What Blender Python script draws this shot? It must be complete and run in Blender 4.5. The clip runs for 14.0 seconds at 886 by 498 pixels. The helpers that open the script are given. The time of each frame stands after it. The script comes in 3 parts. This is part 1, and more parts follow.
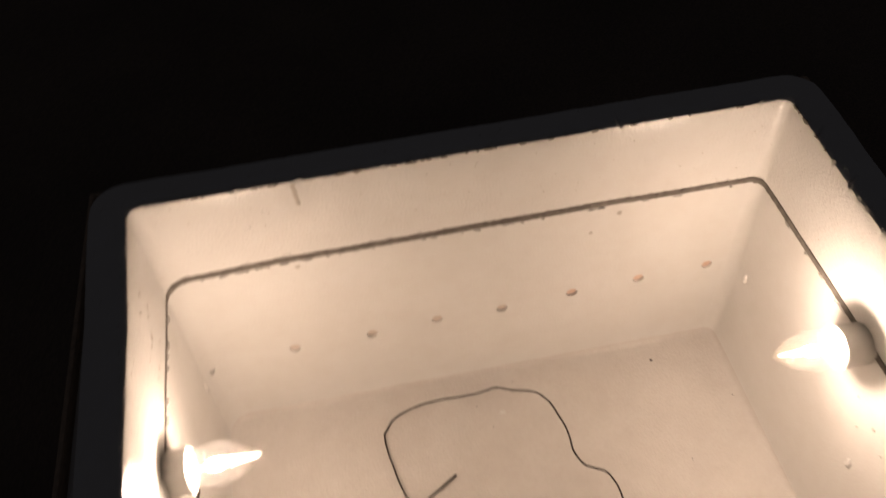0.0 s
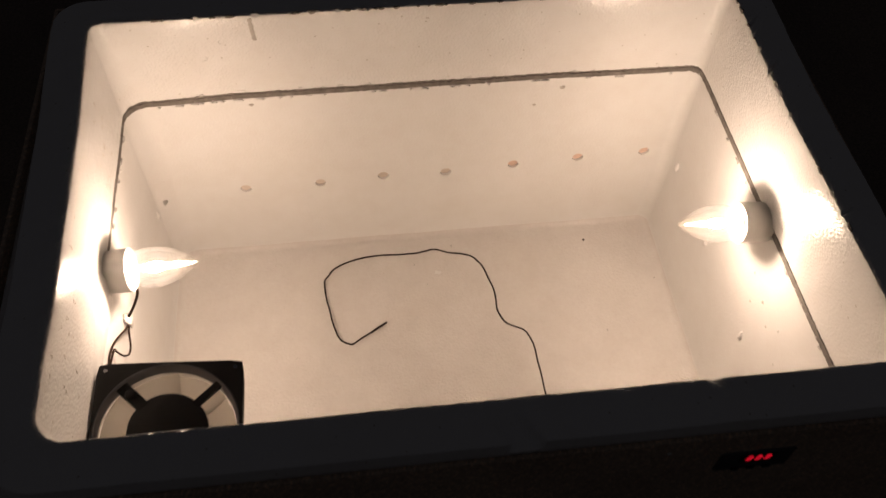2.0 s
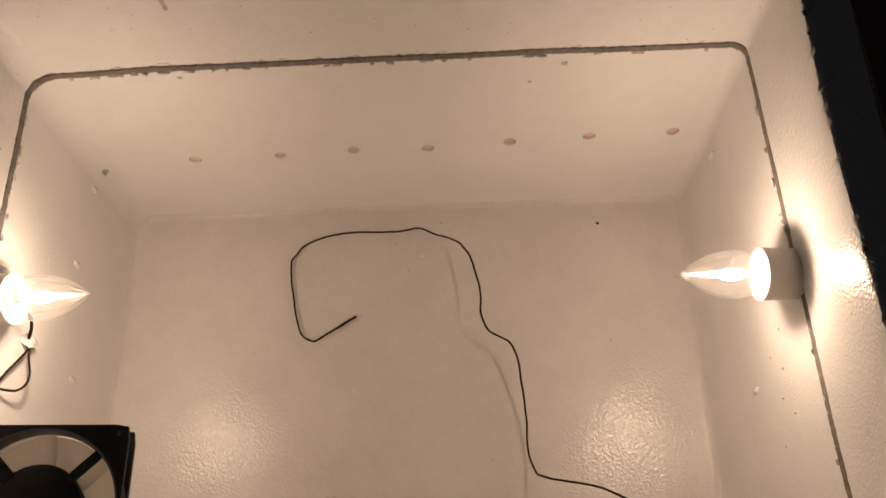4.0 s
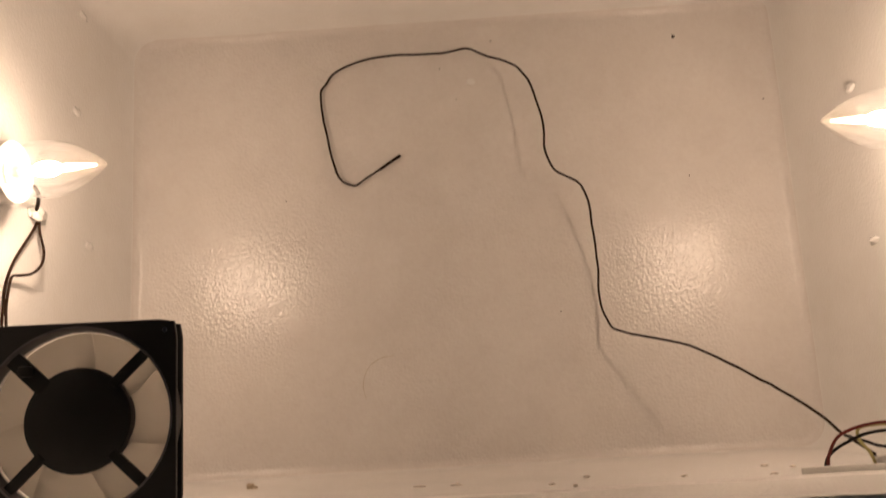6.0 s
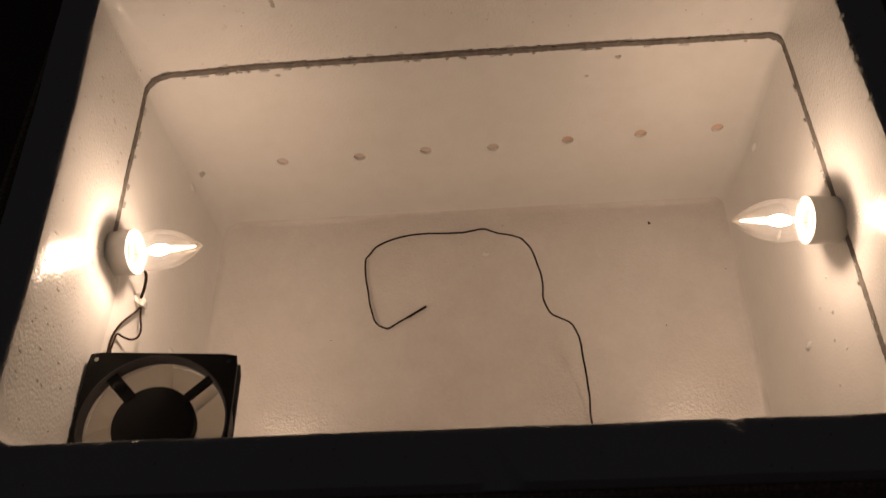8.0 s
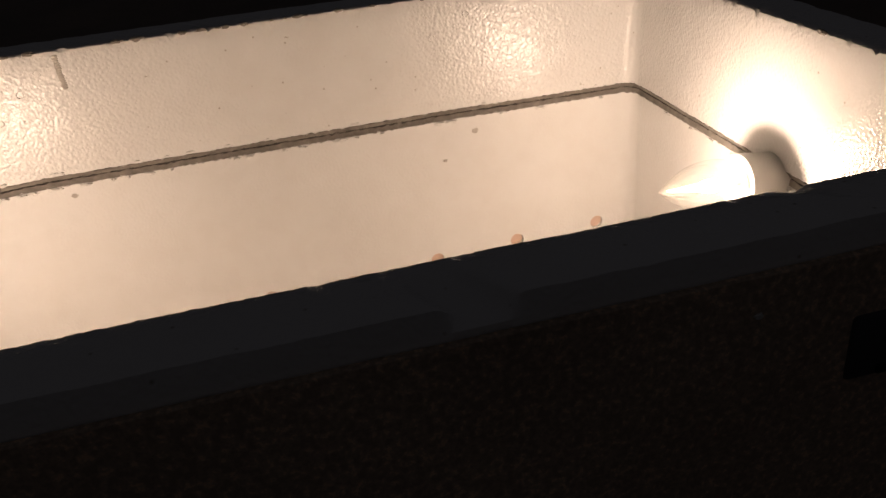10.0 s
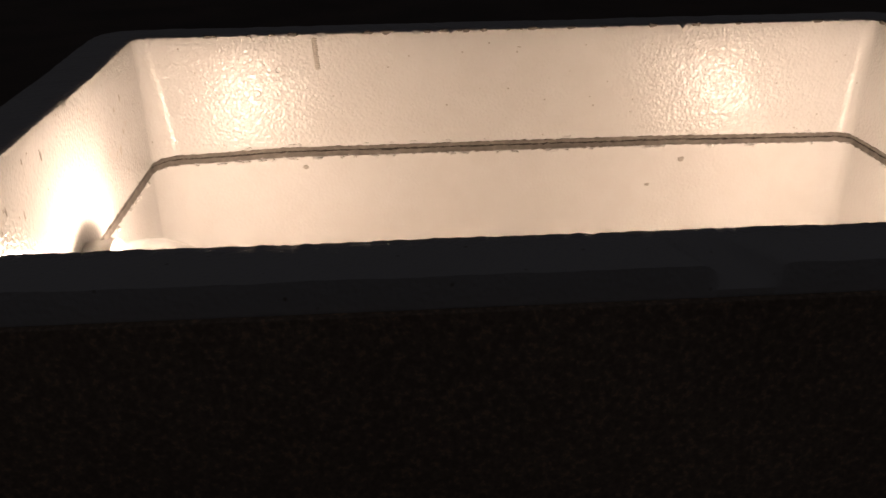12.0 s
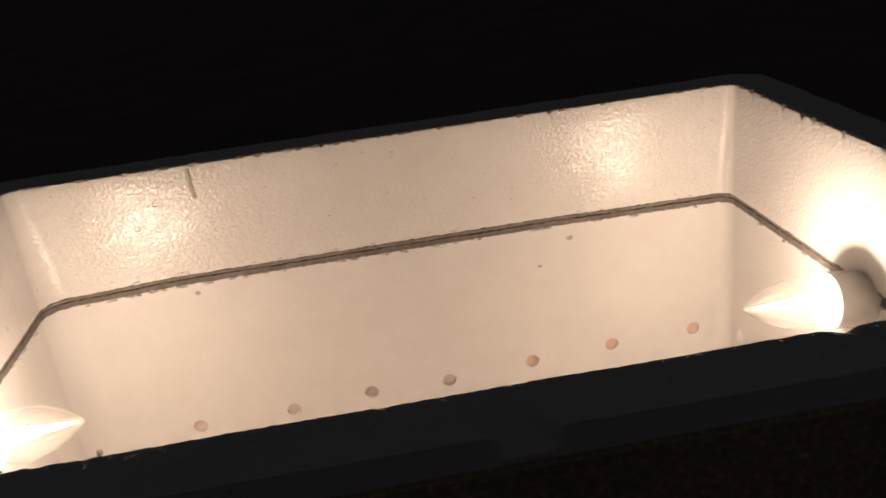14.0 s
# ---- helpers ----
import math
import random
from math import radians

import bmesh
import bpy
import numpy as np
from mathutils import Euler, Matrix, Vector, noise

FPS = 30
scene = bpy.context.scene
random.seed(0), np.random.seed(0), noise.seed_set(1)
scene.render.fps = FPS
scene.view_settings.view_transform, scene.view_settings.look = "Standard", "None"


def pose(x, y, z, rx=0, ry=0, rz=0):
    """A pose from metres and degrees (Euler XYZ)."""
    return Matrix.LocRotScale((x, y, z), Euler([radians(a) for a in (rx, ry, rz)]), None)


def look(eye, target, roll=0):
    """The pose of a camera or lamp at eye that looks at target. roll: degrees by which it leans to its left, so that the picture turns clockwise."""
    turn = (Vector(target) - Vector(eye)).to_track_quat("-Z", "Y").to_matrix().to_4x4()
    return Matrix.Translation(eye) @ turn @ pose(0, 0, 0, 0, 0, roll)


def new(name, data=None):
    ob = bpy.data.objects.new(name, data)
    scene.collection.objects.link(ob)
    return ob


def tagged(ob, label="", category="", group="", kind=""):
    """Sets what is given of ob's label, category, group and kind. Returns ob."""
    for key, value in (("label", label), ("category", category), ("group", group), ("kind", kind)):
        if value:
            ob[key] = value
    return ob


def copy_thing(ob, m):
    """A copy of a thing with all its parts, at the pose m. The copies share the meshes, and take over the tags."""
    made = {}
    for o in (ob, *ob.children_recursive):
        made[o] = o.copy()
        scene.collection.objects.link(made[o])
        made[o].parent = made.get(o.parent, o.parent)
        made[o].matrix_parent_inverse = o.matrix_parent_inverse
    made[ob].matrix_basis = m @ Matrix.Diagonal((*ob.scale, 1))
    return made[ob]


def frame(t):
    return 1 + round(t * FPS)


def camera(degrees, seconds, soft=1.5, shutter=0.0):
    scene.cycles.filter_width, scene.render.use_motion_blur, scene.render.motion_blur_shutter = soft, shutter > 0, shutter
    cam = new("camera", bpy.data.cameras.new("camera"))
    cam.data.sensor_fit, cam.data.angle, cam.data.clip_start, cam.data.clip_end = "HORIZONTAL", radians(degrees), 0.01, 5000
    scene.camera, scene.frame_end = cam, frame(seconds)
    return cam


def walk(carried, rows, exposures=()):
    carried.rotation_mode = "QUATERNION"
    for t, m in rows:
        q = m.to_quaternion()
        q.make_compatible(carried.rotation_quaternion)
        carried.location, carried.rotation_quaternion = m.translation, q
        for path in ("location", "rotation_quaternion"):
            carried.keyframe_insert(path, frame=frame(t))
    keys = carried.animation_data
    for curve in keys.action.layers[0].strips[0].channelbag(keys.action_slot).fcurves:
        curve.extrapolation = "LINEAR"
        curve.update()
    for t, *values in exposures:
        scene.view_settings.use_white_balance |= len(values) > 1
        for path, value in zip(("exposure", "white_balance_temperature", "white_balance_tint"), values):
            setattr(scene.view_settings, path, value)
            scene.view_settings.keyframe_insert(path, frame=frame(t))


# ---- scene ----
cam = camera(54.8, 14.0, soft=1.5, shutter=0.4)

PATH = [
    (0, (0.204, -0.58, 0.907), (0.372, 0.736, -0.59), -4.6),
    (0.5, (0.222, -0.74, 0.926), (0.3, 0.578, -0.577), -1.8),
    (1, (0.229, -0.765, 0.929), (0.316, 0.496, -0.621), -2.2),
    (1.5, (0.235, -0.742, 0.911), (0.295, 0.49, -0.663), -0.2),
    (2, (0.24, -0.677, 0.903), (0.415, 0.493, -0.71), 2.2),
    (2.2, (0.274, -0.643, 0.897), (0.378, 0.52, -0.727), 0.1),
    (4.3, (0.376, -0.437, 0.85), (0.322, 0.352, -0.986), -5.8),
    (4.5, (0.36, -0.414, 0.844), (0.313, 0.319, -1.016), -6.0),
    (5, (0.322, -0.356, 0.82), (0.292, 0.227, -1.093), -5.1),
    (5.2, (0.314, -0.358, 0.793), (0.279, 0.147, -1.141), -5.7),
    (5.3, (0.308, -0.362, 0.787), (0.272, 0.073, -1.165), -6.7),
    (5.5, (0.295, -0.378, 0.776), (0.267, -0.029, -1.196), -7.2),
    (5.65, (0.295, -0.380, 0.775), (0.268, -0.060, -1.19), -7.8),
    (6, (0.306, -0.374, 0.778), (0.268, 0.014, -1.187), -9.1),
    (6.5, (0.314, -0.391, 0.815), (0.265, 0.199, -1.095), -7.6),
    (7, (0.333, -0.45, 0.85), (0.251, 0.381, -0.967), -7.7),
    (7.2, (0.351, -0.486, 0.872), (0.218, 0.441, -0.895), -9.5),
    (9.3, (0.294, -0.704, 0.708), (0.349, 0.848, -0.552), -8.1),
    (9.5, (0.284, -0.693, 0.617), (0.449, 0.997, -0.441), -7.1),
    (9.7, (0.268, -0.690, 0.553), (0.519, 1.059, -0.389), -5.9),
    (9.8, (0.268, -0.687, 0.531), (0.588, 1.060, -0.393), -5.1),
    (10, (0.270, -0.687, 0.5195), (0.666, 1.027, -0.433), -5.2),
    (10.5, (0.28, -0.704, 0.513), (0.489, 1.048, -0.409), -5.2),
    (11, (0.234, -0.71, 0.5), (0.401, 1.082, -0.372), -1.7),
    (11.5, (0.208, -0.722, 0.496), (0.346, 1.085, -0.348), -0.1),
    (12, (0.21, -0.724, 0.504), (0.309, 1.088, -0.338), -0.9),
    (12.5, (0.214, -0.716, 0.505), (0.258, 1.094, -0.345), -4.3),
    (13, (0.234, -0.704, 0.508), (0.288, 1.094, -0.366), -5.5),
    (13.5, (0.261, -0.704, 0.531), (0.345, 1.14, -0.239), -6.6),
    (14, (0.292, -0.712, 0.549), (0.446, 1.145, -0.210), -7.3),
]
EXPOSURES = [(0, 0.72, 6250, 11.0), (1.5, 0.88, 6150, 11.0), (2.2, 0.6, 6250, 11.0), (4.3, 0.18, 6550, 12.0), (5.5, -0.02, 6700, 13.0), (6, 0.36, 6600, 12.0),
             (6.5, 0.05, 6650, 13.0), (7.2, -0.25, 6700, 13.0), (9.3, 0.34, 6350, 11.0), (9.5, 0.34, 6300, 11.0), (10, 0.65, 6250, 11.0), (11, 0.8, 6200, 11.0),
             (12.5, 0.82, 6200, 11.0), (13.5, 0.55, 6250, 11.0), (14, 0.65, 6250, 11.0)]
walk(cam, [(t, look(eye, target, roll)) for t, eye, target, roll in PATH], EXPOSURES)

# ---- world: a dark room at night, only faint ambient light ----
world = bpy.data.worlds.new("night")
scene.world = world
world.use_nodes = True
world.node_tree.nodes["Background"].inputs[0].default_value = (1.0, 0.94, 1.0, 1)
world.node_tree.nodes["Background"].inputs[1].default_value = 0.0070

LAMP_STRENGTH = 420.0
LAMP_COLOUR = (1.0, 0.736, 0.54, 1)


# ---- materials ----
def material(name, colour, rough=0.5, metal=0.0, spec=0.5):
    m = bpy.data.materials.new(name)
    m.use_nodes = True
    b = m.node_tree.nodes["Principled BSDF"]
    b.inputs["Base Color"].default_value = (*colour, 1)
    b.inputs["Roughness"].default_value = rough
    b.inputs["Metallic"].default_value = metal
    b.inputs["Specular IOR Level"].default_value = spec
    return m, m.node_tree, b


def noise_node(tree, scale, detail=4.0, rough=0.55):
    co = tree.nodes.new("ShaderNodeTexCoord")
    n = tree.nodes.new("ShaderNodeTexNoise")
    n.inputs["Scale"].default_value = scale
    n.inputs["Detail"].default_value = detail
    n.inputs["Roughness"].default_value = rough
    tree.links.new(co.outputs["Object"], n.inputs["Vector"])
    return n


def voronoi_node(tree, scale, feature="F1"):
    co = tree.nodes.new("ShaderNodeTexCoord")
    n = tree.nodes.new("ShaderNodeTexVoronoi")
    n.feature = feature
    n.inputs["Scale"].default_value = scale
    tree.links.new(co.outputs["Object"], n.inputs["Vector"])
    return n


def ramp(tree, source, stops):
    r = tree.nodes.new("ShaderNodeValToRGB")
    e = r.color_ramp.elements
    e[0].position, e[0].color = stops[0][0], (*stops[0][1], 1)
    e[1].position, e[1].color = stops[-1][0], (*stops[-1][1], 1)
    for p, c in stops[1:-1]:
        e.new(p).color = (*c, 1)
    tree.links.new(source, r.inputs["Fac"])
    return r.outputs["Color"]


def multiply(tree, a, b):
    m = tree.nodes.new("ShaderNodeMix")
    m.data_type, m.blend_type = "RGBA", "MULTIPLY"
    m.inputs[0].default_value = 1.0
    tree.links.new(a, m.inputs[6])
    tree.links.new(b, m.inputs[7])
    return m.outputs[2]


def bump(tree, shader, layers):
    """layers: (height output, strength, distance), stacked."""
    last = None
    for height, strength, distance in layers:
        n = tree.nodes.new("ShaderNodeBump")
        n.inputs["Strength"].default_value = strength
        n.inputs["Distance"].default_value = distance
        tree.links.new(height, n.inputs["Height"])
        if last:
            tree.links.new(last, n.inputs["Normal"])
        last = n.outputs["Normal"]
    tree.links.new(last, shader.inputs["Normal"])


def plain(name, colour, rough=0.5, metal=0.0, grain=400.0, depth=0.0003, vary=0.12, spec=0.5):
    """A small thing's surface: slight mottling and fine relief."""
    m, t, b = material(name, colour, rough, metal, spec)
    n = noise_node(t, 60.0)
    lo = tuple(c * (1 - vary) for c in colour)
    hi = tuple(min(1, c * (1 + vary)) for c in colour)
    t.links.new(ramp(t, n.outputs["Fac"], [(0.3, lo), (0.7, hi)]), b.inputs["Base Color"])
    bump(t, b, [(noise_node(t, grain).outputs["Fac"], 0.4, depth)])
    return m


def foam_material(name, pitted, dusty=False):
    """Moulded white polystyrene with a glossy skin of beads; the cut-down frame's small open pits have their shade
    painted in as dark dots, the box's bottom has a dusty film.
    """
    m, t, b = material(name, (0.84, 0.825, 0.80), 0.2)
    colour = ramp(t, noise_node(t, 4.0, 0.0).outputs["Fac"], [(0.2, (0.815, 0.801, 0.778)), (0.8, (0.855, 0.842, 0.818))])
    grime = ramp(t, noise_node(t, 11.0, 2.0, 0.4).outputs["Fac"], [(0.25, (0.972, 0.965, 0.955)), (0.6, (1, 1, 1))])
    colour = multiply(t, colour, grime)
    mottle = ramp(t, noise_node(t, 46.0, 5.0, 0.6).outputs["Fac"], [(0.3, (0.975, 0.968, 0.962)), (0.58, (1, 1, 1))])
    colour = multiply(t, colour, mottle)
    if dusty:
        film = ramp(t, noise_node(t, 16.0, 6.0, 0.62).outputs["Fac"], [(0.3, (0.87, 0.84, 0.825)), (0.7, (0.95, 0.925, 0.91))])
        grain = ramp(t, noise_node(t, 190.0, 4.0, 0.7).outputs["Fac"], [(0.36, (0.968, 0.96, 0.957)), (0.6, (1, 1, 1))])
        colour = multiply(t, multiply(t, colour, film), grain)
    if pitted:
        # shade of the open pits, put into the colour as dark dots
        pits = ramp(t, voronoi_node(t, 75.0).outputs["Distance"], [(0.02, (0.55, 0.5, 0.44)), (0.085, (1, 1, 1))])
        colour = multiply(t, colour, pits)
    t.links.new(colour, b.inputs["Base Color"])
    beads = voronoi_node(t, 430.0, "SMOOTH_F1").outputs["Distance"]
    relief = 1.0 if pitted or dusty else 0.5
    bump(t, b, [(noise_node(t, 22.0, 1.0).outputs["Fac"], 0.12, 0.0015), (noise_node(t, 500.0, 2.0).outputs["Fac"], 0.26 * relief, 0.0005), (beads, 0.6 * relief, 0.00062)])
    return m


FOAM = foam_material("foam", False)
FOAM_PITTED = foam_material("foam_pitted", True)
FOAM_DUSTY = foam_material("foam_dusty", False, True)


def broken_foam():
    m, t, b = material("broken_foam", (0.3, 0.27, 0.24), 0.85)
    n = noise_node(t, 140.0, 5.0)
    t.links.new(ramp(t, n.outputs["Fac"], [(0.3, (0.17, 0.148, 0.128)), (0.55, (0.225, 0.2, 0.175)), (0.8, (0.32, 0.285, 0.25))]), b.inputs["Base Color"])
    bump(t, b, [(n.outputs["Fac"], 0.4, 0.001)])
    return m


BROKEN = broken_foam()
CRACK = plain("crack", (0.07, 0.06, 0.052), 0.9)
PINK = plain("hole_back", (0.68, 0.5, 0.4), 0.8)
DULL = plain("hole_back_grey", (0.64, 0.55, 0.48), 0.8)
SMUDGE = plain("smudge", (0.64, 0.58, 0.51), 0.7)
# grey of the scuff, also painted as shade for pits and dents
SCUFF_AND_SHADE = plain("scuff", (0.5, 0.46, 0.41), 0.8)


def carton_material():
    m, t, b = material("carton", (0.46, 0.335, 0.235), 0.8)
    a = ramp(t, noise_node(t, 9.0, 4.0).outputs["Fac"], [(0.3, (0.5, 0.37, 0.27)), (0.7, (0.62, 0.47, 0.35))])
    g = ramp(t, noise_node(t, 420.0, 2.0).outputs["Fac"], [(0.38, (0.7, 0.7, 0.7)), (0.6, (1, 1, 1)), (0.68, (1.5, 1.35, 1.2))])
    t.links.new(multiply(t, a, g), b.inputs["Base Color"])
    bump(t, b, [(noise_node(t, 300.0).outputs["Fac"], 0.3, 0.0004)])
    return m


CARTON = carton_material()
WHITE_PLASTIC = plain("white_plastic", (0.5, 0.485, 0.455), 0.4, vary=0.05)
CREAM = plain("cream_ceramic", (0.8, 0.77, 0.68), 0.5, vary=0.05)
CASE = plain("charcoal_plastic", (0.08, 0.075, 0.08), 0.5)
STEEL = plain("steel", (0.7, 0.69, 0.67), 0.22, 1.0)
BRASS = plain("nickel", (0.68, 0.64, 0.56), 0.35, 1.0)
BLACK = plain("black_plastic", (0.009, 0.0085, 0.008), 0.5, depth=0.0002, spec=0.3)
DUCT = plain("grey_duct", (0.66, 0.635, 0.6), 0.25, vary=0.06)


def blade_material():
    """Milky plastic that lets light from below through."""
    m, t, b = material("milky_blade", (0.86, 0.83, 0.78), 0.3)
    mix = t.nodes.new("ShaderNodeMixShader")
    mix.inputs[0].default_value = 0.68
    thin = t.nodes.new("ShaderNodeBsdfTranslucent")
    thin.inputs[0].default_value = (0.9, 0.87, 0.82, 1)
    t.links.new(b.outputs[0], mix.inputs[1])
    t.links.new(thin.outputs[0], mix.inputs[2])
    t.links.new(mix.outputs[0], t.nodes["Material Output"].inputs[0])
    bump(t, b, [(noise_node(t, 400.0).outputs["Fac"], 0.3, 0.0003)])
    return m


BLADE = blade_material()
CABLE = plain("cable_black", (0.009, 0.007, 0.006), 0.55, spec=0.1)
CABLE_BROWN = plain("cable_dark", (0.021, 0.0105, 0.0055), 0.6, spec=0.06)
RED = plain("cable_red", (0.11, 0.013, 0.009), 0.45, spec=0.2)
YELLOW = plain("cable_yellow", (0.36, 0.31, 0.1), 0.45)
SPECK = plain("speck", (0.05, 0.035, 0.03), 0.9)
TAN = plain("glue_strip", (0.45, 0.36, 0.26), 0.4)


def glue_material():
    m, t, b = material("hot_glue", (0.86, 0.84, 0.79), 0.22)
    b.inputs["Transmission Weight"].default_value = 0.25
    bump(t, b, [(noise_node(t, 150.0).outputs["Fac"], 0.4, 0.0015)])
    return m


GLUE = glue_material()


def glass_material():
    m = bpy.data.materials.new("thin_glass")
    m.use_nodes = True
    t = m.node_tree
    t.nodes.clear()
    out = t.nodes.new("ShaderNodeOutputMaterial")
    mix = t.nodes.new("ShaderNodeMixShader")
    clear = t.nodes.new("ShaderNodeBsdfTransparent")
    clear.inputs[0].default_value = (0.97, 0.965, 0.95, 1)
    gloss = t.nodes.new("ShaderNodeBsdfGlossy")
    gloss.inputs["Roughness"].default_value = 0.03
    edge = t.nodes.new("ShaderNodeLayerWeight")
    edge.inputs[0].default_value = 0.35
    gain = t.nodes.new("ShaderNodeMapRange")
    gain.inputs[1].default_value, gain.inputs[2].default_value = 0.0, 1.0
    gain.inputs[3].default_value, gain.inputs[4].default_value = 0.035, 0.7
    t.links.new(edge.outputs["Facing"], gain.inputs[0])
    t.links.new(gain.outputs[0], mix.inputs[0])
    # a trace of translucency imitates the bloom round the lit filament
    glow_mix = t.nodes.new("ShaderNodeMixShader")
    glow_mix.inputs[0].default_value = 0.011
    haze = t.nodes.new("ShaderNodeBsdfTranslucent")
    t.links.new(clear.outputs[0], glow_mix.inputs[1])
    t.links.new(haze.outputs[0], glow_mix.inputs[2])
    t.links.new(glow_mix.outputs[0], mix.inputs[1])
    t.links.new(gloss.outputs[0], mix.inputs[2])
    t.links.new(mix.outputs[0], out.inputs[0])
    return m


GLASS = glass_material()


def glow_material(name, colour, strength):
    m = bpy.data.materials.new(name)
    m.use_nodes = True
    t = m.node_tree
    t.nodes.clear()
    out = t.nodes.new("ShaderNodeOutputMaterial")
    e = t.nodes.new("ShaderNodeEmission")
    e.inputs[0].default_value = colour
    e.inputs[1].default_value = strength
    t.links.new(e.outputs[0], out.inputs[0])
    return m


HOT = glow_material("glowing_filament", LAMP_COLOUR, LAMP_STRENGTH)
# low emission for the reflections imitated inside the bulb's tip
WARM = glow_material("glowing_tip", LAMP_COLOUR, 7.0)
LED = glow_material("red_led", (1.0, 0.01, 0.03, 1), 0.32)


def ground_material():
    m, t, b = material("ground", (0.06, 0.045, 0.035), 0.7)
    a = ramp(t, noise_node(t, 3.0, 6.0).outputs["Fac"], [(0.3, (0.15, 0.115, 0.09)), (0.7, (0.24, 0.18, 0.14))])
    g = ramp(t, noise_node(t, 350.0, 2.0).outputs["Fac"], [(0.35, (0.6, 0.6, 0.6)), (0.7, (1.2, 1.15, 1.1))])
    t.links.new(multiply(t, a, g), b.inputs["Base Color"])
    bump(t, b, [(noise_node(t, 200.0).outputs["Fac"], 0.3, 0.001)])
    return m


GROUND = ground_material()


# ---- mesh helpers ----
def mesh_object(name, bm, mat, smooth=True):
    me = bpy.data.meshes.new(name)
    bmesh.ops.recalc_face_normals(bm, faces=bm.faces)
    bm.to_mesh(me)
    bm.free()
    for p in me.polygons:
        p.use_smooth = smooth
    if smooth:
        me.set_sharp_from_angle(angle=radians(40))
    me.materials.append(mat)
    return new(name, me)


def part(name, bm, mat, parent, label="", smooth=True):
    ob = mesh_object(name, bm, mat, smooth)
    ob.parent = parent
    return tagged(ob, label)


def block(size, centre=(0, 0, 0), bevel=0.0, segments=2):
    bm = bmesh.new()
    bmesh.ops.create_cube(bm, size=1.0)
    bmesh.ops.scale(bm, vec=size, verts=bm.verts)
    if bevel:
        bmesh.ops.bevel(bm, geom=bm.edges[:], offset=bevel, segments=segments, affect="EDGES", profile=0.5)
    bmesh.ops.translate(bm, vec=centre, verts=bm.verts)
    return bm


def lathe_x(profile, steps=40, closed=False):
    """Turns (x, radius) pairs round the x axis; ends are capped unless the profile closes on itself."""
    bm = bmesh.new()
    rings = []
    for x, r in profile:
        rings.append([bm.verts.new((x, r * math.cos(2 * math.pi * k / steps), r * math.sin(2 * math.pi * k / steps))) for k in range(steps)])
    pairs = list(zip(rings, rings[1:])) + ([(rings[-1], rings[0])] if closed else [])
    for a, b in pairs:
        for k in range(steps):
            bm.faces.new((a[k], a[(k + 1) % steps], b[(k + 1) % steps], b[k]))
    if not closed:
        bm.faces.new(rings[0])
        bm.faces.new(rings[-1])
    return bm


def tube(points, radius, steps=8, fine=6, kinks=0.0):
    """A round cable along a smooth line through the points."""
    pts = [Vector(p) for p in points]
    line = []
    for i in range(len(pts) - 1):
        p0, p1, p2, p3 = pts[max(i - 1, 0)], pts[i], pts[i + 1], pts[min(i + 2, len(pts) - 1)]
        for k in range(fine):
            u = k / fine
            line.append(0.5 * (2 * p1 + (p2 - p0) * u + (2 * p0 - 5 * p1 + 4 * p2 - p3) * u * u + (3 * p1 - p0 - 3 * p2 + p3) * u ** 3))
    line.append(pts[-1])
    line = [p + kinks * noise.noise_vector(p * 85) * Vector((1, 1, 0.3)).length * 0.6 for p in line]
    bm = bmesh.new()
    rings = []
    side = None
    for i, p in enumerate(line):
        way = (line[min(i + 1, len(line) - 1)] - line[max(i - 1, 0)]).normalized()
        if side is None:
            side = way.orthogonal().normalized()
        side = (side - way * side.dot(way)).normalized()
        up = way.cross(side)
        r = radius[min(i * len(radius) // len(line), len(radius) - 1)] if isinstance(radius, (list, tuple)) else radius
        rings.append([bm.verts.new(p + r * (math.cos(2 * math.pi * k / steps) * side + math.sin(2 * math.pi * k / steps) * up)) for k in range(steps)])
    for a, b in zip(rings, rings[1:]):
        for k in range(steps):
            bm.faces.new((a[k], a[(k + 1) % steps], b[(k + 1) % steps], b[k]))
    bm.faces.new(rings[0])
    bm.faces.new(rings[-1])
    return bm


def blob(size, seed, centre=(0, 0, 0), rough=0.35, steps=3):
    bm = bmesh.new()
    bmesh.ops.create_icosphere(bm, subdivisions=steps, radius=1.0)
    for v in bm.verts:
        v.co *= 1 + rough * noise.noise(v.co * 1.7 + Vector((seed, 2 * seed, 0)))
    bmesh.ops.scale(bm, vec=size, verts=bm.verts)
    bmesh.ops.translate(bm, vec=centre, verts=bm.verts)
    return bm


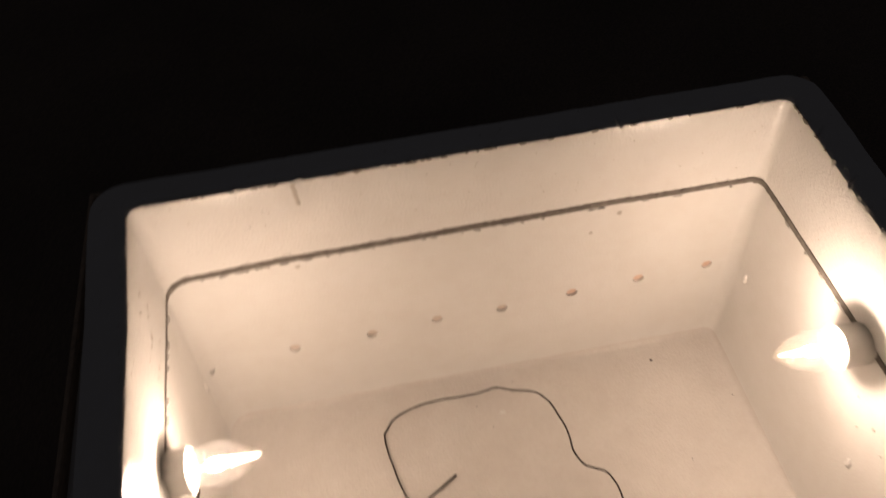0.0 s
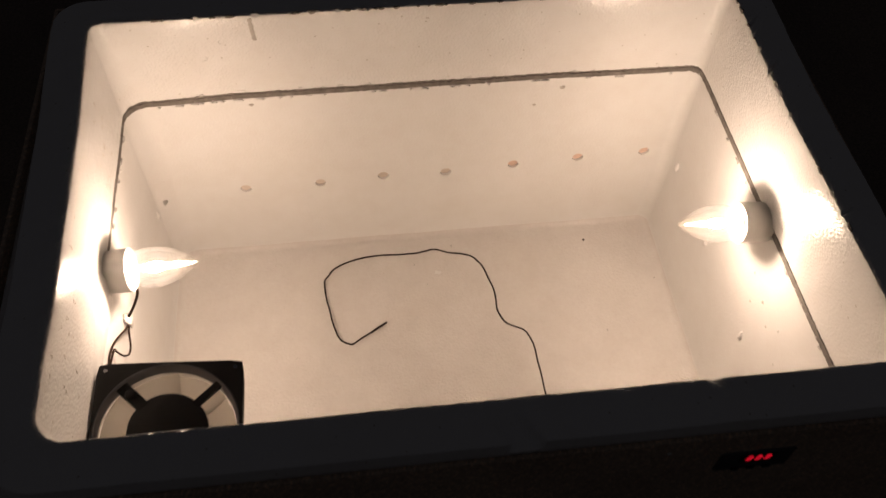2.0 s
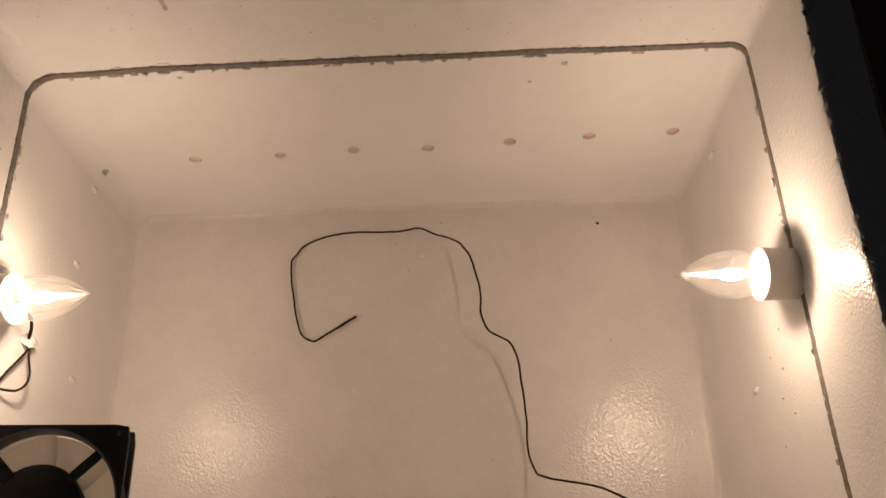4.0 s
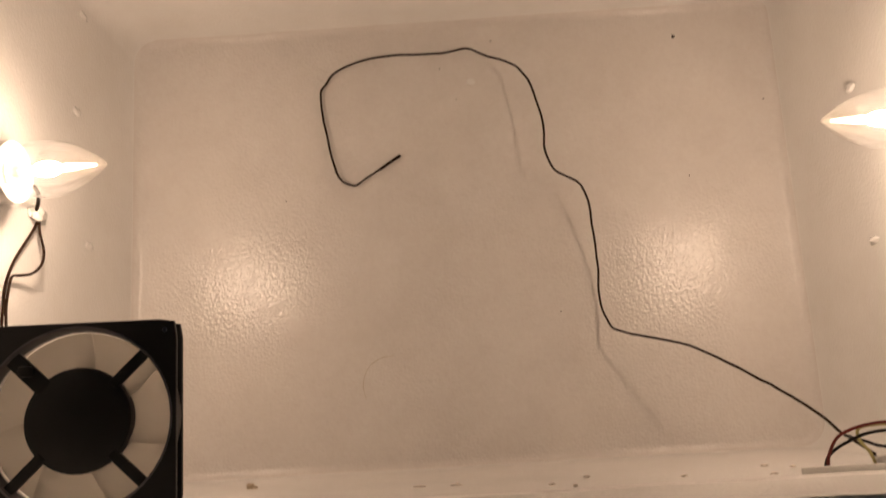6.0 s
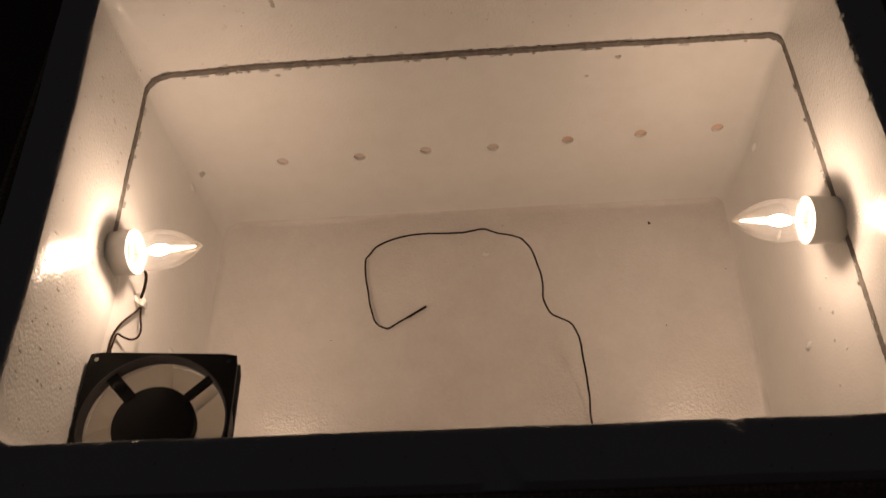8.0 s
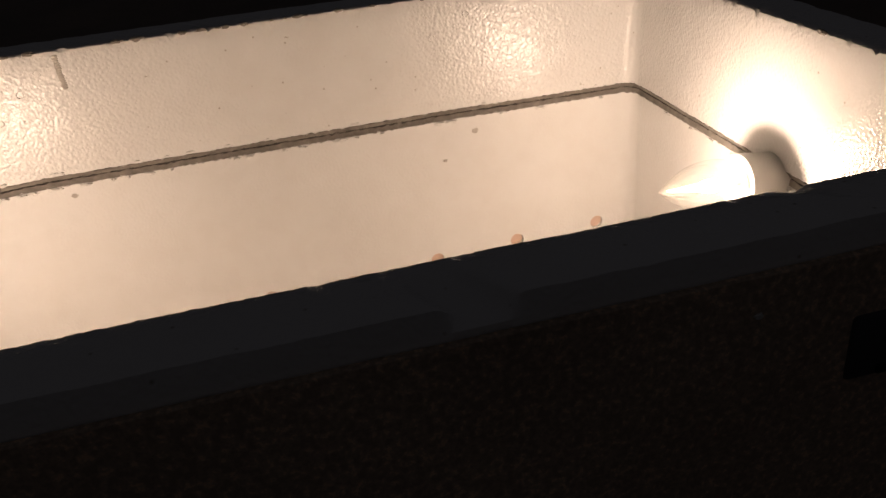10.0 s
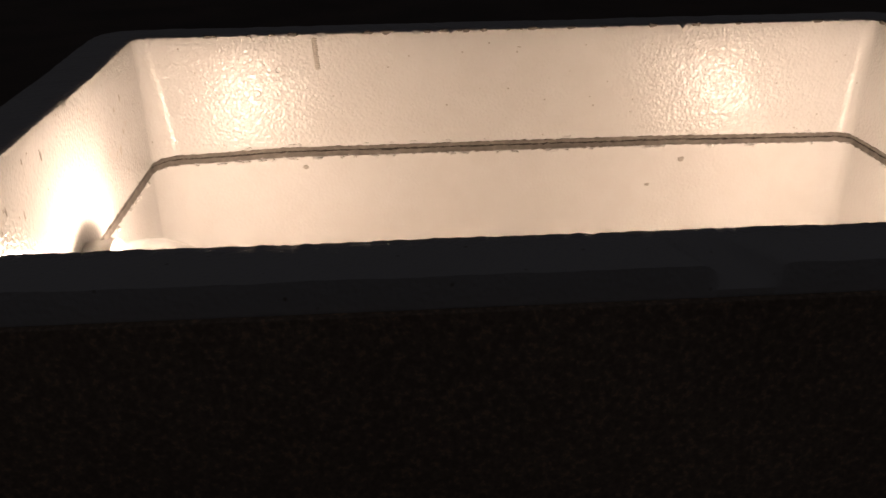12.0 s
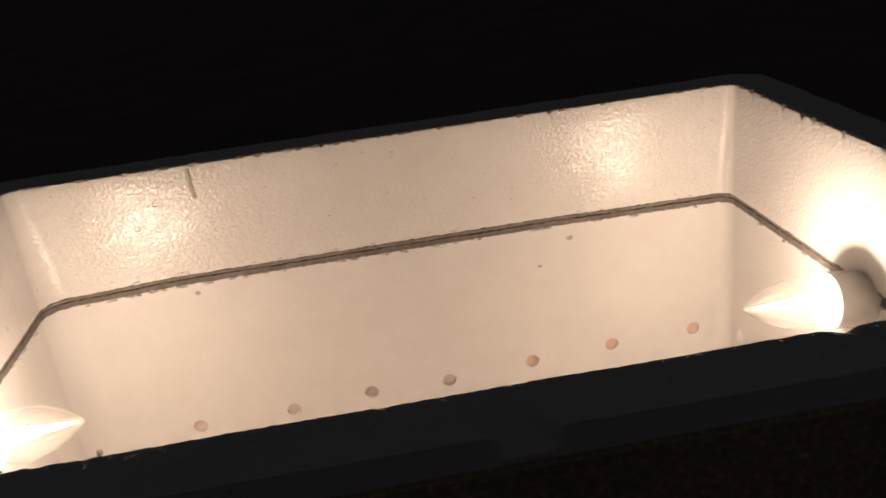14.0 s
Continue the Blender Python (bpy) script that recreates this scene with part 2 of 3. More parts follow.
def rounded_loop(x0, x1, y0, y1, radii, count=1500):
    """Points evenly along a rectangle with round corners (front right, back right, back left, front left), always the same number of them."""
    fr, br, bl, fl = radii
    runs = []
    for kind, size, data in (("line", x1 - x0 - fl - fr, (x0 + fl, y0, 1, 0)), ("arc", fr, (x1 - fr, y0 + fr, -90)),
                             ("line", y1 - y0 - fr - br, (x1, y0 + fr, 0, 1)), ("arc", br, (x1 - br, y1 - br, 0)),
                             ("line", x1 - x0 - br - bl, (x1 - br, y1, -1, 0)), ("arc", bl, (x0 + bl, y1 - bl, 90)),
                             ("line", y1 - y0 - bl - fl, (x0, y1 - bl, 0, -1)), ("arc", fl, (x0 + fl, y0 + fl, 180))):
        runs.append((kind, size, size if kind == "line" else math.pi * size / 2, data))
    total = sum(r[2] for r in runs)
    out = []
    for k in range(count):
        s = total * k / count
        for n, (kind, size, length, data) in enumerate(runs):
            if s <= length or n == 7:
                break
            s -= length
        if kind == "line":
            out.append((data[0] + s * data[2], data[1] + s * data[3]))
        else:
            a = radians(data[2]) + s / size
            out.append((data[0] + size * math.cos(a), data[1] + size * math.sin(a)))
    return out


def loft(loops):
    """A closed skin through loops of 3D points, capped at both ends."""
    bm = bmesh.new()
    rings = [[bm.verts.new(p) for p in loop] for loop in loops]
    n = len(rings[0])
    for a, b in zip(rings, rings[1:]):
        for k in range(n):
            bm.faces.new((a[k], a[(k + 1) % n], b[(k + 1) % n], b[k]))
    return bm, rings


# ---- the ground ----
bm = bmesh.new()
bmesh.ops.create_grid(bm, x_segments=8, y_segments=8, size=40.0)
bmesh.ops.translate(bm, vec=(0.3, 0, -0.042), verts=bm.verts)
ground = tagged(mesh_object("ground", bm, GROUND), "dark brown floor lost in the dark room", "floor", kind="structure")

# ---- the polystyrene box: a deep lower tray and a frame set on top of it ----
X0, X1, Y0, Y1 = -0.001, 0.623, -0.420, 0.008      # inner walls
WALL = 0.036
SEAM, RIM = 0.2645, 0.368
CORNER = 0.023


def ragged(p, scale, amount, seed=0.0):
    v = Vector((p[0] * scale, p[1] * scale, seed))
    return amount * (noise.noise(v) + 0.5 * noise.noise(v * 2.7))


def ease(u):
    u = min(1.0, max(0.0, u))
    return u * u * (3 - 2 * u)


def sag(x, z):
    """The joint line dips towards both ends of the box."""
    return -(0.0042 * ease((0.13 - x) / 0.13) + 0.0022 * ease((x - 0.42) / 0.2)) * math.exp(-((z - SEAM) / 0.035) ** 2)


def inner_loop(inset, z, floor_fall=0.0, wave=0.0008):
    """One level of the inner wall, slightly wavy; the walls lean outward a little from the floor up."""
    lean = 0.007 * max(0.0, 1 - z / 0.1)
    flare = 0.004 * max(0.0, (z - SEAM) / 0.1)
    tight = min(1.0, max(0.0, (z - SEAM) / (RIM - SEAM)))
    radii = [max(r - 0.6 * inset, 0.004) for r in (CORNER, 0.013 - 0.004 * tight, CORNER - 0.012 * tight, CORNER)]
    pts = rounded_loop(X0 + inset + 0.4 * lean - flare, X1 - inset - lean + flare, Y0 + inset + 0.5 * lean, Y1 - inset - 0.5 * lean, radii)
    out = []
    lift = max(0.0, (z - 0.12) / 0.245)
    for x, y in pts:
        x += lift * min(1.0, max(0.0, -y / 0.42)) * (0.014 - 0.008 * (x - X0) / (X1 - X0))
        far_side = (x - X0) / (X1 - X0)
        x += tight * ease(-y / 0.15) * (0.003 * (1 - far_side) * (1 - ease((-y - 0.28) / 0.12)) - 0.0055 * far_side)
        d = wave * noise.noise(Vector((x * 14, y * 14, z * 14)))
        out.append((x + d, y + d, z + sag(x, z)))
    return out


def lower_tray():
    fillet = 0.008
    mx, my = (X0 + X1) / 2, (Y0 + Y1) / 2
    edge = inner_loop(fillet, 0.0)
    loops = [[(mx + f * (x - mx), my + f * (y - my), 0.0) for x, y, z in edge] for f in (0.12, 0.35, 0.58, 0.8, 0.94)]
    for k in range(6):
        a = radians(90 * k / 5)
        step = inner_loop(fillet * (1 - math.sin(a)), fillet * (1 - math.cos(a)))
        loops.append([(x, y, z + 0.0009 * math.sin(2 * a) * noise.noise(Vector((x * 55, y * 55, 1.0)))) for x, y, z in step])
    for k in range(1, 12):
        loops.append(inner_loop(0, fillet + (SEAM - 0.012 - fillet) * k / 12))
    loops.append(inner_loop(0, SEAM - 0.0095))
    loops.append(inner_loop(0, SEAM - 0.0068))
    edge = inner_loop(0, SEAM - 0.0048)
    loops.append([(x, y, z + ragged((x, y), 260, 0.0017, 3)) for x, y, z in edge])
    lip = inner_loop(-0.0035, SEAM - 0.0036)
    loops.append([(x, y, z + ragged((x, y), 260, 0.0017, 3)) for x, y, z in lip])
    loops.append(inner_loop(-0.009, SEAM - 0.003))
    for inset, z in ((-WALL + 0.004, SEAM - 0.003), (-WALL, SEAM - 0.007), (-WALL, 0.0), (-WALL, -0.034), (-WALL + 0.006, -0.04)):
        loops.append([(x, y, z) for x, y, _ in inner_loop(inset, 0.2, wave=0)])
    bm, rings = loft(loops)
    middle = bm.verts.new(((X0 + X1) / 2, (Y0 + Y1) / 2, 0.0))
    for k in range(len(rings[0])):
        bm.faces.new((rings[0][k], rings[0][(k + 1) % len(rings[0])], middle))
    bm.faces.new(rings[-1])
    return bm


box = new("foam_box")
tagged(box, "white moulded polystyrene box with bead texture and drilled vent holes", "foam box")
tray = part("tray", lower_tray(), FOAM, box)

# seven vent holes across the back wall and a faint one in the corner
HOLES = [(0.101, 0.114), (0.190, 0.115), (0.266, 0.119), (0.342, 0.118), (0.425, 0.123), (0.505, 0.127), (0.588, 0.129)]
cut = bmesh.new()
for i, (hx, hz) in enumerate(HOLES + [(0.004, 0.108)]):
    r = 0.0066 if i < 7 else 0.0045
    c = bmesh.ops.create_cone(cut, cap_ends=True, segments=20, radius1=r, radius2=r * 0.93, depth=0.03, matrix=Matrix.Translation((hx, 0.014, hz)) @ Matrix.Rotation(radians(-90), 4, "X"))
    for v in c["verts"]:
        v.co.x += 0.0006 * noise.noise(v.co * 300)
        v.co.z += 0.0006 * noise.noise(v.co * 300 + Vector((5, 0, 0)))
cutter = mesh_object("cutter", cut, PINK, smooth=False)
mod = tray.modifiers.new("vents", "BOOLEAN")
mod.operation, mod.object, mod.solver = "DIFFERENCE", cutter, "EXACT"
cut_mesh = bpy.data.meshes.new_from_object(tray.evaluated_get(bpy.context.evaluated_depsgraph_get()))
tray.modifiers.clear()
cut_mesh.set_sharp_from_angle(angle=radians(35))
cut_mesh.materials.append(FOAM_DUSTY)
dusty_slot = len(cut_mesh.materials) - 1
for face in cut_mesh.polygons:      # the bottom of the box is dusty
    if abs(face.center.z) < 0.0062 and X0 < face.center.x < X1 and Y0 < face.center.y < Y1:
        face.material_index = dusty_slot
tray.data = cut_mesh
bpy.data.objects.remove(cutter)
for i, (hx, hz) in enumerate(HOLES + [(0.004, 0.108)]):
    r = 0.0066 if i < 7 else 0.0044
    bm = bmesh.new()
    bmesh.ops.create_cone(bm, cap_ends=True, segments=20, radius1=r + 0.0004, radius2=r + 0.0004, depth=0.006, matrix=Matrix.Translation((hx, Y1 + (0.0066 if i < 7 else 0.0042), hz)) @ Matrix.Rotation(radians(90), 4, "X"))
    part("vent_plug", bm, (DULL, DULL, DULL, DULL, PINK, PINK, PINK, DULL)[i], tray, "pinkish backing inside a drilled vent hole", smooth=False)


def upper_frame():
    loops = []
    low = [(x, y, z + ragged((x, y), 260, 0.0013, 9)) for x, y, z in inner_loop(-0.0035, SEAM + 0.0034)]
    loops.append(inner_loop(-0.009, SEAM + 0.003))
    loops.append(low)
    loops.append([(x, y, z + ragged((x, y), 260, 0.0013, 9)) for x, y, z in inner_loop(0.001, SEAM + 0.0046)])
    loops.append(inner_loop(0.001, SEAM + 0.0068))
    loops.append(inner_loop(0.001, SEAM + 0.0095))
    for k in range(1, 9):
        loops.append(inner_loop(0.001, SEAM + 0.012 + (RIM - SEAM - 0.018) * k / 9))

    def chip(x, y):
        c = noise.noise(Vector((x * 110, y * 110, 4.0))) + 0.4 * noise.noise(Vector((x * 300, y * 300, 1.0)))
        return max(0.0, c - 0.34)

    def rim(inset, drop):
        out = []
        for x, y, _ in inner_loop(inset, RIM):
            c = chip(x, y) * 0.009 * (0.9 if y > -0.3 and x > 0.05 else 0.12)
            tip = -0.004 * math.exp(-((x - 0.476) / 0.005) ** 2) if y < -0.3 else 0.0
            out.append((x, y, RIM - drop - c + ragged((x, y), 210, 0.0005, 2) + 0.8 * tip))
        return out

    loops.append(rim(0.001, 0.004))
    loops.append(rim(0.0004, 0.0012))
    loops.append(rim(-0.0016, 0.0))
    loops.append([(x, y, RIM + 0.0005 * noise.noise(Vector((x * 40, y * 40, 0)))) for x, y, _ in inner_loop(-0.012, RIM)])
    outer = []
    for x, y, _ in inner_loop(-WALL + 0.002, RIM):
        bite = 0.007 * math.exp(-((x - 0.335) / 0.012) ** 4) if y < -0.3 else 0.0
        outer.append((x, y + 0.6 * bite, RIM - bite + ragged((x, y), 60, 0.0006, 7)))
    loops.append(outer)
    for inset, z in ((-WALL, RIM - 0.009), (-WALL, SEAM + 0.007), (-WALL + 0.004, SEAM + 0.003)):
        loops.append([(x, y, z) for x, y, _ in inner_loop(inset, 0.2, wave=0)])
    bm, rings = loft(loops)
    a, b = rings[-1], rings[0]
    n = len(a)
    for k in range(n):
        bm.faces.new((a[k], a[(k + 1) % n], b[(k + 1) % n], b[k]))
    return bm


collar_box = new("foam_collar_box")
tagged(collar_box, "white bottomless polystyrene box with chipped rim stacked on another", "foam box")
part("body", upper_frame(), FOAM_PITTED, collar_box)


def ring_strip(z0, z1, inset0, inset1, seed, amount):
    """A thin uneven strip that runs round the inside of the joint."""
    loops = []
    for z, inset in ((z0, -0.012), (z0, inset0), ((z0 + z1) / 2, (inset0 + inset1) / 2 - 0.0003), (z1, inset1), (z1, -0.012)):
        loops.append([(x, y, z + ragged((x, y), 290, amount, seed)) for x, y, z in inner_loop(inset, z)])
    bm, rings = loft(loops)
    a, b = rings[-1], rings[0]
    n = len(a)
    for k in range(n):
        bm.faces.new((a[k], a[(k + 1) % n], b[(k + 1) % n], b[k]))
    return bm


joint = new("joint")
tagged(joint, "ragged grey joint line of broken foam between box and frame", "joint")
part("lower_lip", ring_strip(SEAM - 0.0046, SEAM - 0.0005, 0.0002, -0.0012, 21, 0.0012), BROKEN, joint)
part("upper_lip", ring_strip(SEAM + 0.0005, SEAM + 0.0044, -0.0012, 0.0012, 33, 0.0008), BROKEN, joint)
part("crack", ring_strip(SEAM - 0.0012, SEAM + 0.0012, -0.003, -0.003, 5, 0.0), CRACK, joint, "dark crack in the joint")


# carton panels round the outside
sleeve = new("carton_sleeve")
tagged(sleeve, "dark brown cardboard sleeve wrapped round the foam box", "carton")
OX0, OX1, OY0, OY1 = X0 - WALL - 0.0052, X1 + WALL + 0.0052, Y0 - WALL - 0.0006, Y1 + WALL + 0.0006
TOP = RIM - 0.0115
for name, size, centre in (("near_panel", (OX1 - OX0 + 0.008, 0.004, TOP + 0.04), ((OX0 + OX1) / 2, OY0 - 0.002, (TOP - 0.04) / 2)),
                           ("far_panel", (OX1 - OX0 + 0.008, 0.004, TOP + 0.04), ((OX0 + OX1) / 2, OY1 + 0.002, (TOP - 0.04) / 2)),
                           ("side_panel", (0.004, OY1 - OY0, TOP + 0.04), (OX0 - 0.002, (OY0 + OY1) / 2, (TOP - 0.04) / 2)),
                           ("side_panel", (0.004, OY1 - OY0, TOP + 0.04), (OX1 + 0.002, (OY0 + OY1) / 2, (TOP - 0.04) / 2))):
    part(name, block(size, centre, 0.0008), CARTON, sleeve)


# ---- lamps: a white holder on each side wall with a clear candle bulb ----
def make_holder():
    h = new("lamp_holder")
    tagged(h, "white plastic lamp holder fixed to the foam wall", "lamp holder", "lamp holders")
    part("base_flange", lathe_x([(0.0, 0.0215), (0.0028, 0.0215), (0.0036, 0.0205), (0.0036, 0.012), (0.0, 0.012)], closed=True), WHITE_PLASTIC, h)
    part("shell", lathe_x([(0.003, 0.0192), (0.032, 0.0203), (0.0335, 0.0201), (0.034, 0.0193), (0.034, 0.0172), (0.0325, 0.0165), (0.012, 0.0165), (0.003, 0.0165)], 48, closed=True), WHITE_PLASTIC, h)
    part("insert", lathe_x([(0.004, 0.016), (0.020, 0.016), (0.0215, 0.0150), (0.0215, 0.0085), (0.012, 0.0085), (0.004, 0.0085)], closed=True), CREAM, h, "cream ceramic insert")
    part("terminal", block((0.006, 0.010, 0.004), (0.008, 0.0, -0.0205), 0.001), WHITE_PLASTIC, h)
    return h


def make_bulb():
    b = new("candle_bulb")
    tagged(b, "lit clear glass candle bulb with a glowing filament", "light bulb", "candle bulbs")
    shape = [(0.030, 0.0085), (0.034, 0.0125), (0.040, 0.0164), (0.047, 0.0184), (0.054, 0.0187), (0.061, 0.0181), (0.068, 0.0164), (0.075, 0.0137), (0.082, 0.0100), (0.088, 0.0060), (0.0925, 0.0028), (0.0945, 0.0008)]
    part("glass", lathe_x(shape, 48), GLASS, b, "clear glass envelope")
    part("screw_cap", lathe_x([(0.012, 0.0066), (0.022, 0.0068), (0.0295, 0.0072), (0.0315, 0.0086), (0.0318, 0.004)], 32), BRASS, b)
    part("stem", lathe_x([(0.030, 0.0032), (0.036, 0.0022), (0.041, 0.0012)], 16), GLASS, b)
    part("filament", lathe_x([(0.0455, 0.0014), (0.0480, 0.0034), (0.0520, 0.0046), (0.0575, 0.0046), (0.0620, 0.0034), (0.0650, 0.0018)], 20), HOT, b, "glowing white-hot filament")
    part("inner_lead", lathe_x([(0.0345, 0.0012), (0.0390, 0.0014), (0.0454, 0.0013)], 16), BRASS, b, "shiny metal lead below the filament")
    # added glow: no lead here, it stands in for reflections in the glass tip
    part("tip_reflection", lathe_x([(0.0651, 0.0018), (0.0675, 0.0028), (0.0720, 0.0024), (0.0800, 0.0015), (0.0880, 0.0007)], 16), WARM, b, "glowing streak standing in for reflections in the glass tip")
    for s in (-1, 1):
        part("lead_wire", tube([(0.031, s * 0.0022, 0), (0.036, s * 0.003, 0), (0.042, s * 0.0035, 0)], 0.0003, 6, 3), CABLE_BROWN, b)
    return b


holder = make_holder()
bulb = make_bulb()
LEFT_LAMP = pose(-0.009, -0.203, 0.2545, 0, -4, 0)
RIGHT_LAMP = pose(0.631, -0.206, 0.2550, 0, -4, 180)
for thing in (holder, bulb):
    copy_thing(thing, RIGHT_LAMP)
    thing.matrix_basis = LEFT_LAMP


# ---- the fan, lying flat in the front corner ----
def fan_plate(size, hole, z0, z1, corner=0.005, steps=64, screw=0.0022, reach=0.0525):
    """A square plate with rounded corners and a round opening."""
    outer = []
    half = size / 2
    for k in range(steps):
        a = 2 * math.pi * k / steps
        c, s = math.cos(a), math.sin(a)
        f = half / max(abs(c), abs(s))
        x, y = c * f, s * f
        q = half - corner
        if abs(x) > q and abs(y) > q:
            v = Vector((abs(x) - q, abs(y) - q)).normalized() * corner
            x, y = math.copysign(q + v.x, x), math.copysign(q + v.y, y)
        outer.append((x, y))
    inner = [(hole * math.cos(2 * math.pi * k / steps), hole * math.sin(2 * math.pi * k / steps)) for k in range(steps)]
    bm = bmesh.new()
    loops = []
    for pts, z, grow in ((outer, z1 - 0.0008, 1.0), (outer, z1, 0.993), (inner, z1, 1.0), (inner, z0, 1.0), (outer, z0, 0.993), (outer, z0 + 0.0008, 1.0)):
        loops.append([bm.verts.new((x * grow, y * grow, z)) for x, y in pts])
    for a, b in zip(loops, loops[1:] + loops[:1]):
        for k in range(steps):
            bm.faces.new((a[k], a[(k + 1) % steps], b[(k + 1) % steps], b[k]))
    return bm


def lathe_z(profile, steps=64):
    bm = lathe_x(profile, steps, closed=True)
    bmesh.ops.rotate(bm, cent=(0, 0, 0), matrix=Matrix.Rotation(radians(-90), 3, "Y"), verts=bm.verts)
    return bm


fan = new("cooling_fan")
tagged(fan, "square black cooling fan lying flat in the box corner", "fan")
T = 0.022
part("top_flange", fan_plate(0.119, 0.0565, -0.0045, 0.0), BLACK, fan, smooth=False)
part("bottom_flange", fan_plate(0.119, 0.0565, -T, -T + 0.0045), BLACK, fan, smooth=False)
part("housing", lathe_z([(-T + 0.003, 0.0592), (-0.003, 0.0592), (-0.003, 0.0568), (-T + 0.003, 0.0568)]), BLACK, fan)
part("duct_ring", lathe_z([(-0.0105, 0.0545), (-0.001, 0.0556), (0.0003, 0.0562), (0.0003, 0.0572), (-0.0105, 0.0567)]), CASE, fan, "dark grey inner wall of the fan opening")
part("duct_liner", lathe_z([(-T + 0.001, 0.0562), (-0.0107, 0.0546), (-0.0107, 0.0567), (-T + 0.001, 0.0567)]), DUCT, fan, "pale lower edge of the fan opening")
part("hub", lathe_z([(-0.0205, 0.0), (-0.0205, 0.031), (-0.007, 0.0322), (-0.0042, 0.0316), (-0.0035, 0.030), (-0.0035, 0.0)]), BLACK, fan)
for k, wide in ((45, 0.0066), (135, 0.0105), (225, 0.0066), (315, 0.0066)):
    bm = block((0.030, wide, 0.0045), (0.0435, 0, -0.0052), 0.0006)
    bmesh.ops.rotate(bm, cent=(0, 0, 0), matrix=Matrix.Rotation(radians(k), 3, "Z"), verts=bm.verts)
    part("strut", bm, BLACK, fan, smooth=False)
for k in range(7):
    bm = bmesh.new()
    nr, na = 5, 8
    grid = []
    for layer in (0, 1):
        rows = []
        for i in range(nr):
            r = 0.031 + (0.0541 - 0.031) * i / (nr - 1)
            row = []
            for j in range(na):
                u = j / (na - 1)
                a = radians(360 / 7 * k + 54 * (u - 0.5) + 9 * i / (nr - 1))
                z = -0.0112 - 0.005 * u - 0.0012 * layer - 0.002 * math.sin(math.pi * u)
                row.append(bm.verts.new((r * math.cos(a), r * math.sin(a), z)))
            rows.append(row)
        grid.append(rows)
    for rows, flip in ((grid[0], False), (grid[1], True)):
        for i in range(nr - 1):
            for j in range(na - 1):
                f = (rows[i][j], rows[i + 1][j], rows[i + 1][j + 1], rows[i][j + 1])
                bm.faces.new(f[::-1] if flip else f)
    rim_a = [grid[0][0][j] for j in range(na)] + [grid[0][i][na - 1] for i in range(1, nr)] + [grid[0][nr - 1][j] for j in range(na - 2, -1, -1)] + [grid[0][i][0] for i in range(nr - 2, 0, -1)]
    rim_b = [grid[1][0][j] for j in range(na)] + [grid[1][i][na - 1] for i in range(1, nr)] + [grid[1][nr - 1][j] for j in range(na - 2, -1, -1)] + [grid[1][i][0] for i in range(nr - 2, 0, -1)]
    for i in range(len(rim_a)):
        j = (i + 1) % len(rim_a)
        bm.faces.new((rim_a[i], rim_a[j], rim_b[j], rim_b[i]))
    part("blade", bm, BLADE, fan, "pale grey fan blade")
for sx in (-1, 1):
    for sy in (1,):
        bm = bmesh.new()
        bmesh.ops.create_cone(bm, cap_ends=True, segments=16, radius1=0.0017, radius2=0.0017, depth=0.001, matrix=Matrix.Translation((sx * 0.0525, sy * 0.0525, 0.0002)))
        part("screw", bm, STEEL, fan, "shiny steel screw head", smooth=False)
part("cable_clip", block((0.009, 0.007, 0.005), (-0.031, 0.031, -0.003), 0.0015), BLACK, fan)
part("mounting_strip", block((0.016, 0.075, 0.006), (-0.0665, -0.012, -0.010), 0.002), TAN, fan, "tan glue strip along the wall")
for k, (gx, gy, sz) in enumerate(((-0.03, -0.060, 0.004), (0.0, -0.061, 0.003), (0.012, -0.0605, 0.0025), (0.035, -0.061, 0.0035), (0.05, -0.060, 0.003))):
    part("glue_bead", blob((sz * 1.8, sz * 0.8, sz), 3.0 + k, (gx, gy, -0.004)), GLUE, fan, "clear hot glue bead")
fan.matrix_basis = pose(0.0676, -0.3626, 0.2575, 0, 7.0, 0)


# ---- cables ----
def cable(name, points, radius, mat, label, group=""):
    return tagged(mesh_object(name, tube(points, radius), mat), label, "cable", group)


SENSOR = [(0.253, -0.130, 0.004), (0.219, -0.152, 0.005), (0.208, -0.155, 0.006), (0.197, -0.145, 0.006), (0.189, -0.116, 0.005),
          (0.182, -0.066, 0.004), (0.189, -0.051, 0.004), (0.202, -0.038, 0.004), (0.240, -0.029, 0.006), (0.300, -0.030, 0.006),
          (0.324, -0.027, 0.008), (0.345, -0.040, 0.015), (0.367, -0.055, 0.027), (0.379, -0.0715, 0.029), (0.3868, -0.0985, 0.030),
          (0.3897, -0.1185, 0.030), (0.3897, -0.1405, 0.030), (0.398, -0.1615, 0.031), (0.4217, -0.182, 0.031), (0.4295, -0.240, 0.014),
          (0.430, -0.275, 0.006), (0.4345, -0.298, 0.013), (0.4440, -0.3095, 0.028), (0.491, -0.328, 0.068), (0.534, -0.359, 0.098),
          (0.5616, -0.385, 0.125), (0.5715, -0.4005, 0.142), (0.584, -0.421, 0.182)]
sensor = new("sensor_cable")
tagged(sensor, "thin black temperature sensor cable curling over the foam floor", "cable")
part("lead", tube(SENSOR, 0.00105, kinks=0.0011), CABLE_BROWN, sensor)
part("sensor_tip", tube([(0.256, -0.1285, 0.004), (0.244, -0.136, 0.0042), (0.236, -0.1415, 0.0045)], 0.0014), CABLE_BROWN, sensor)

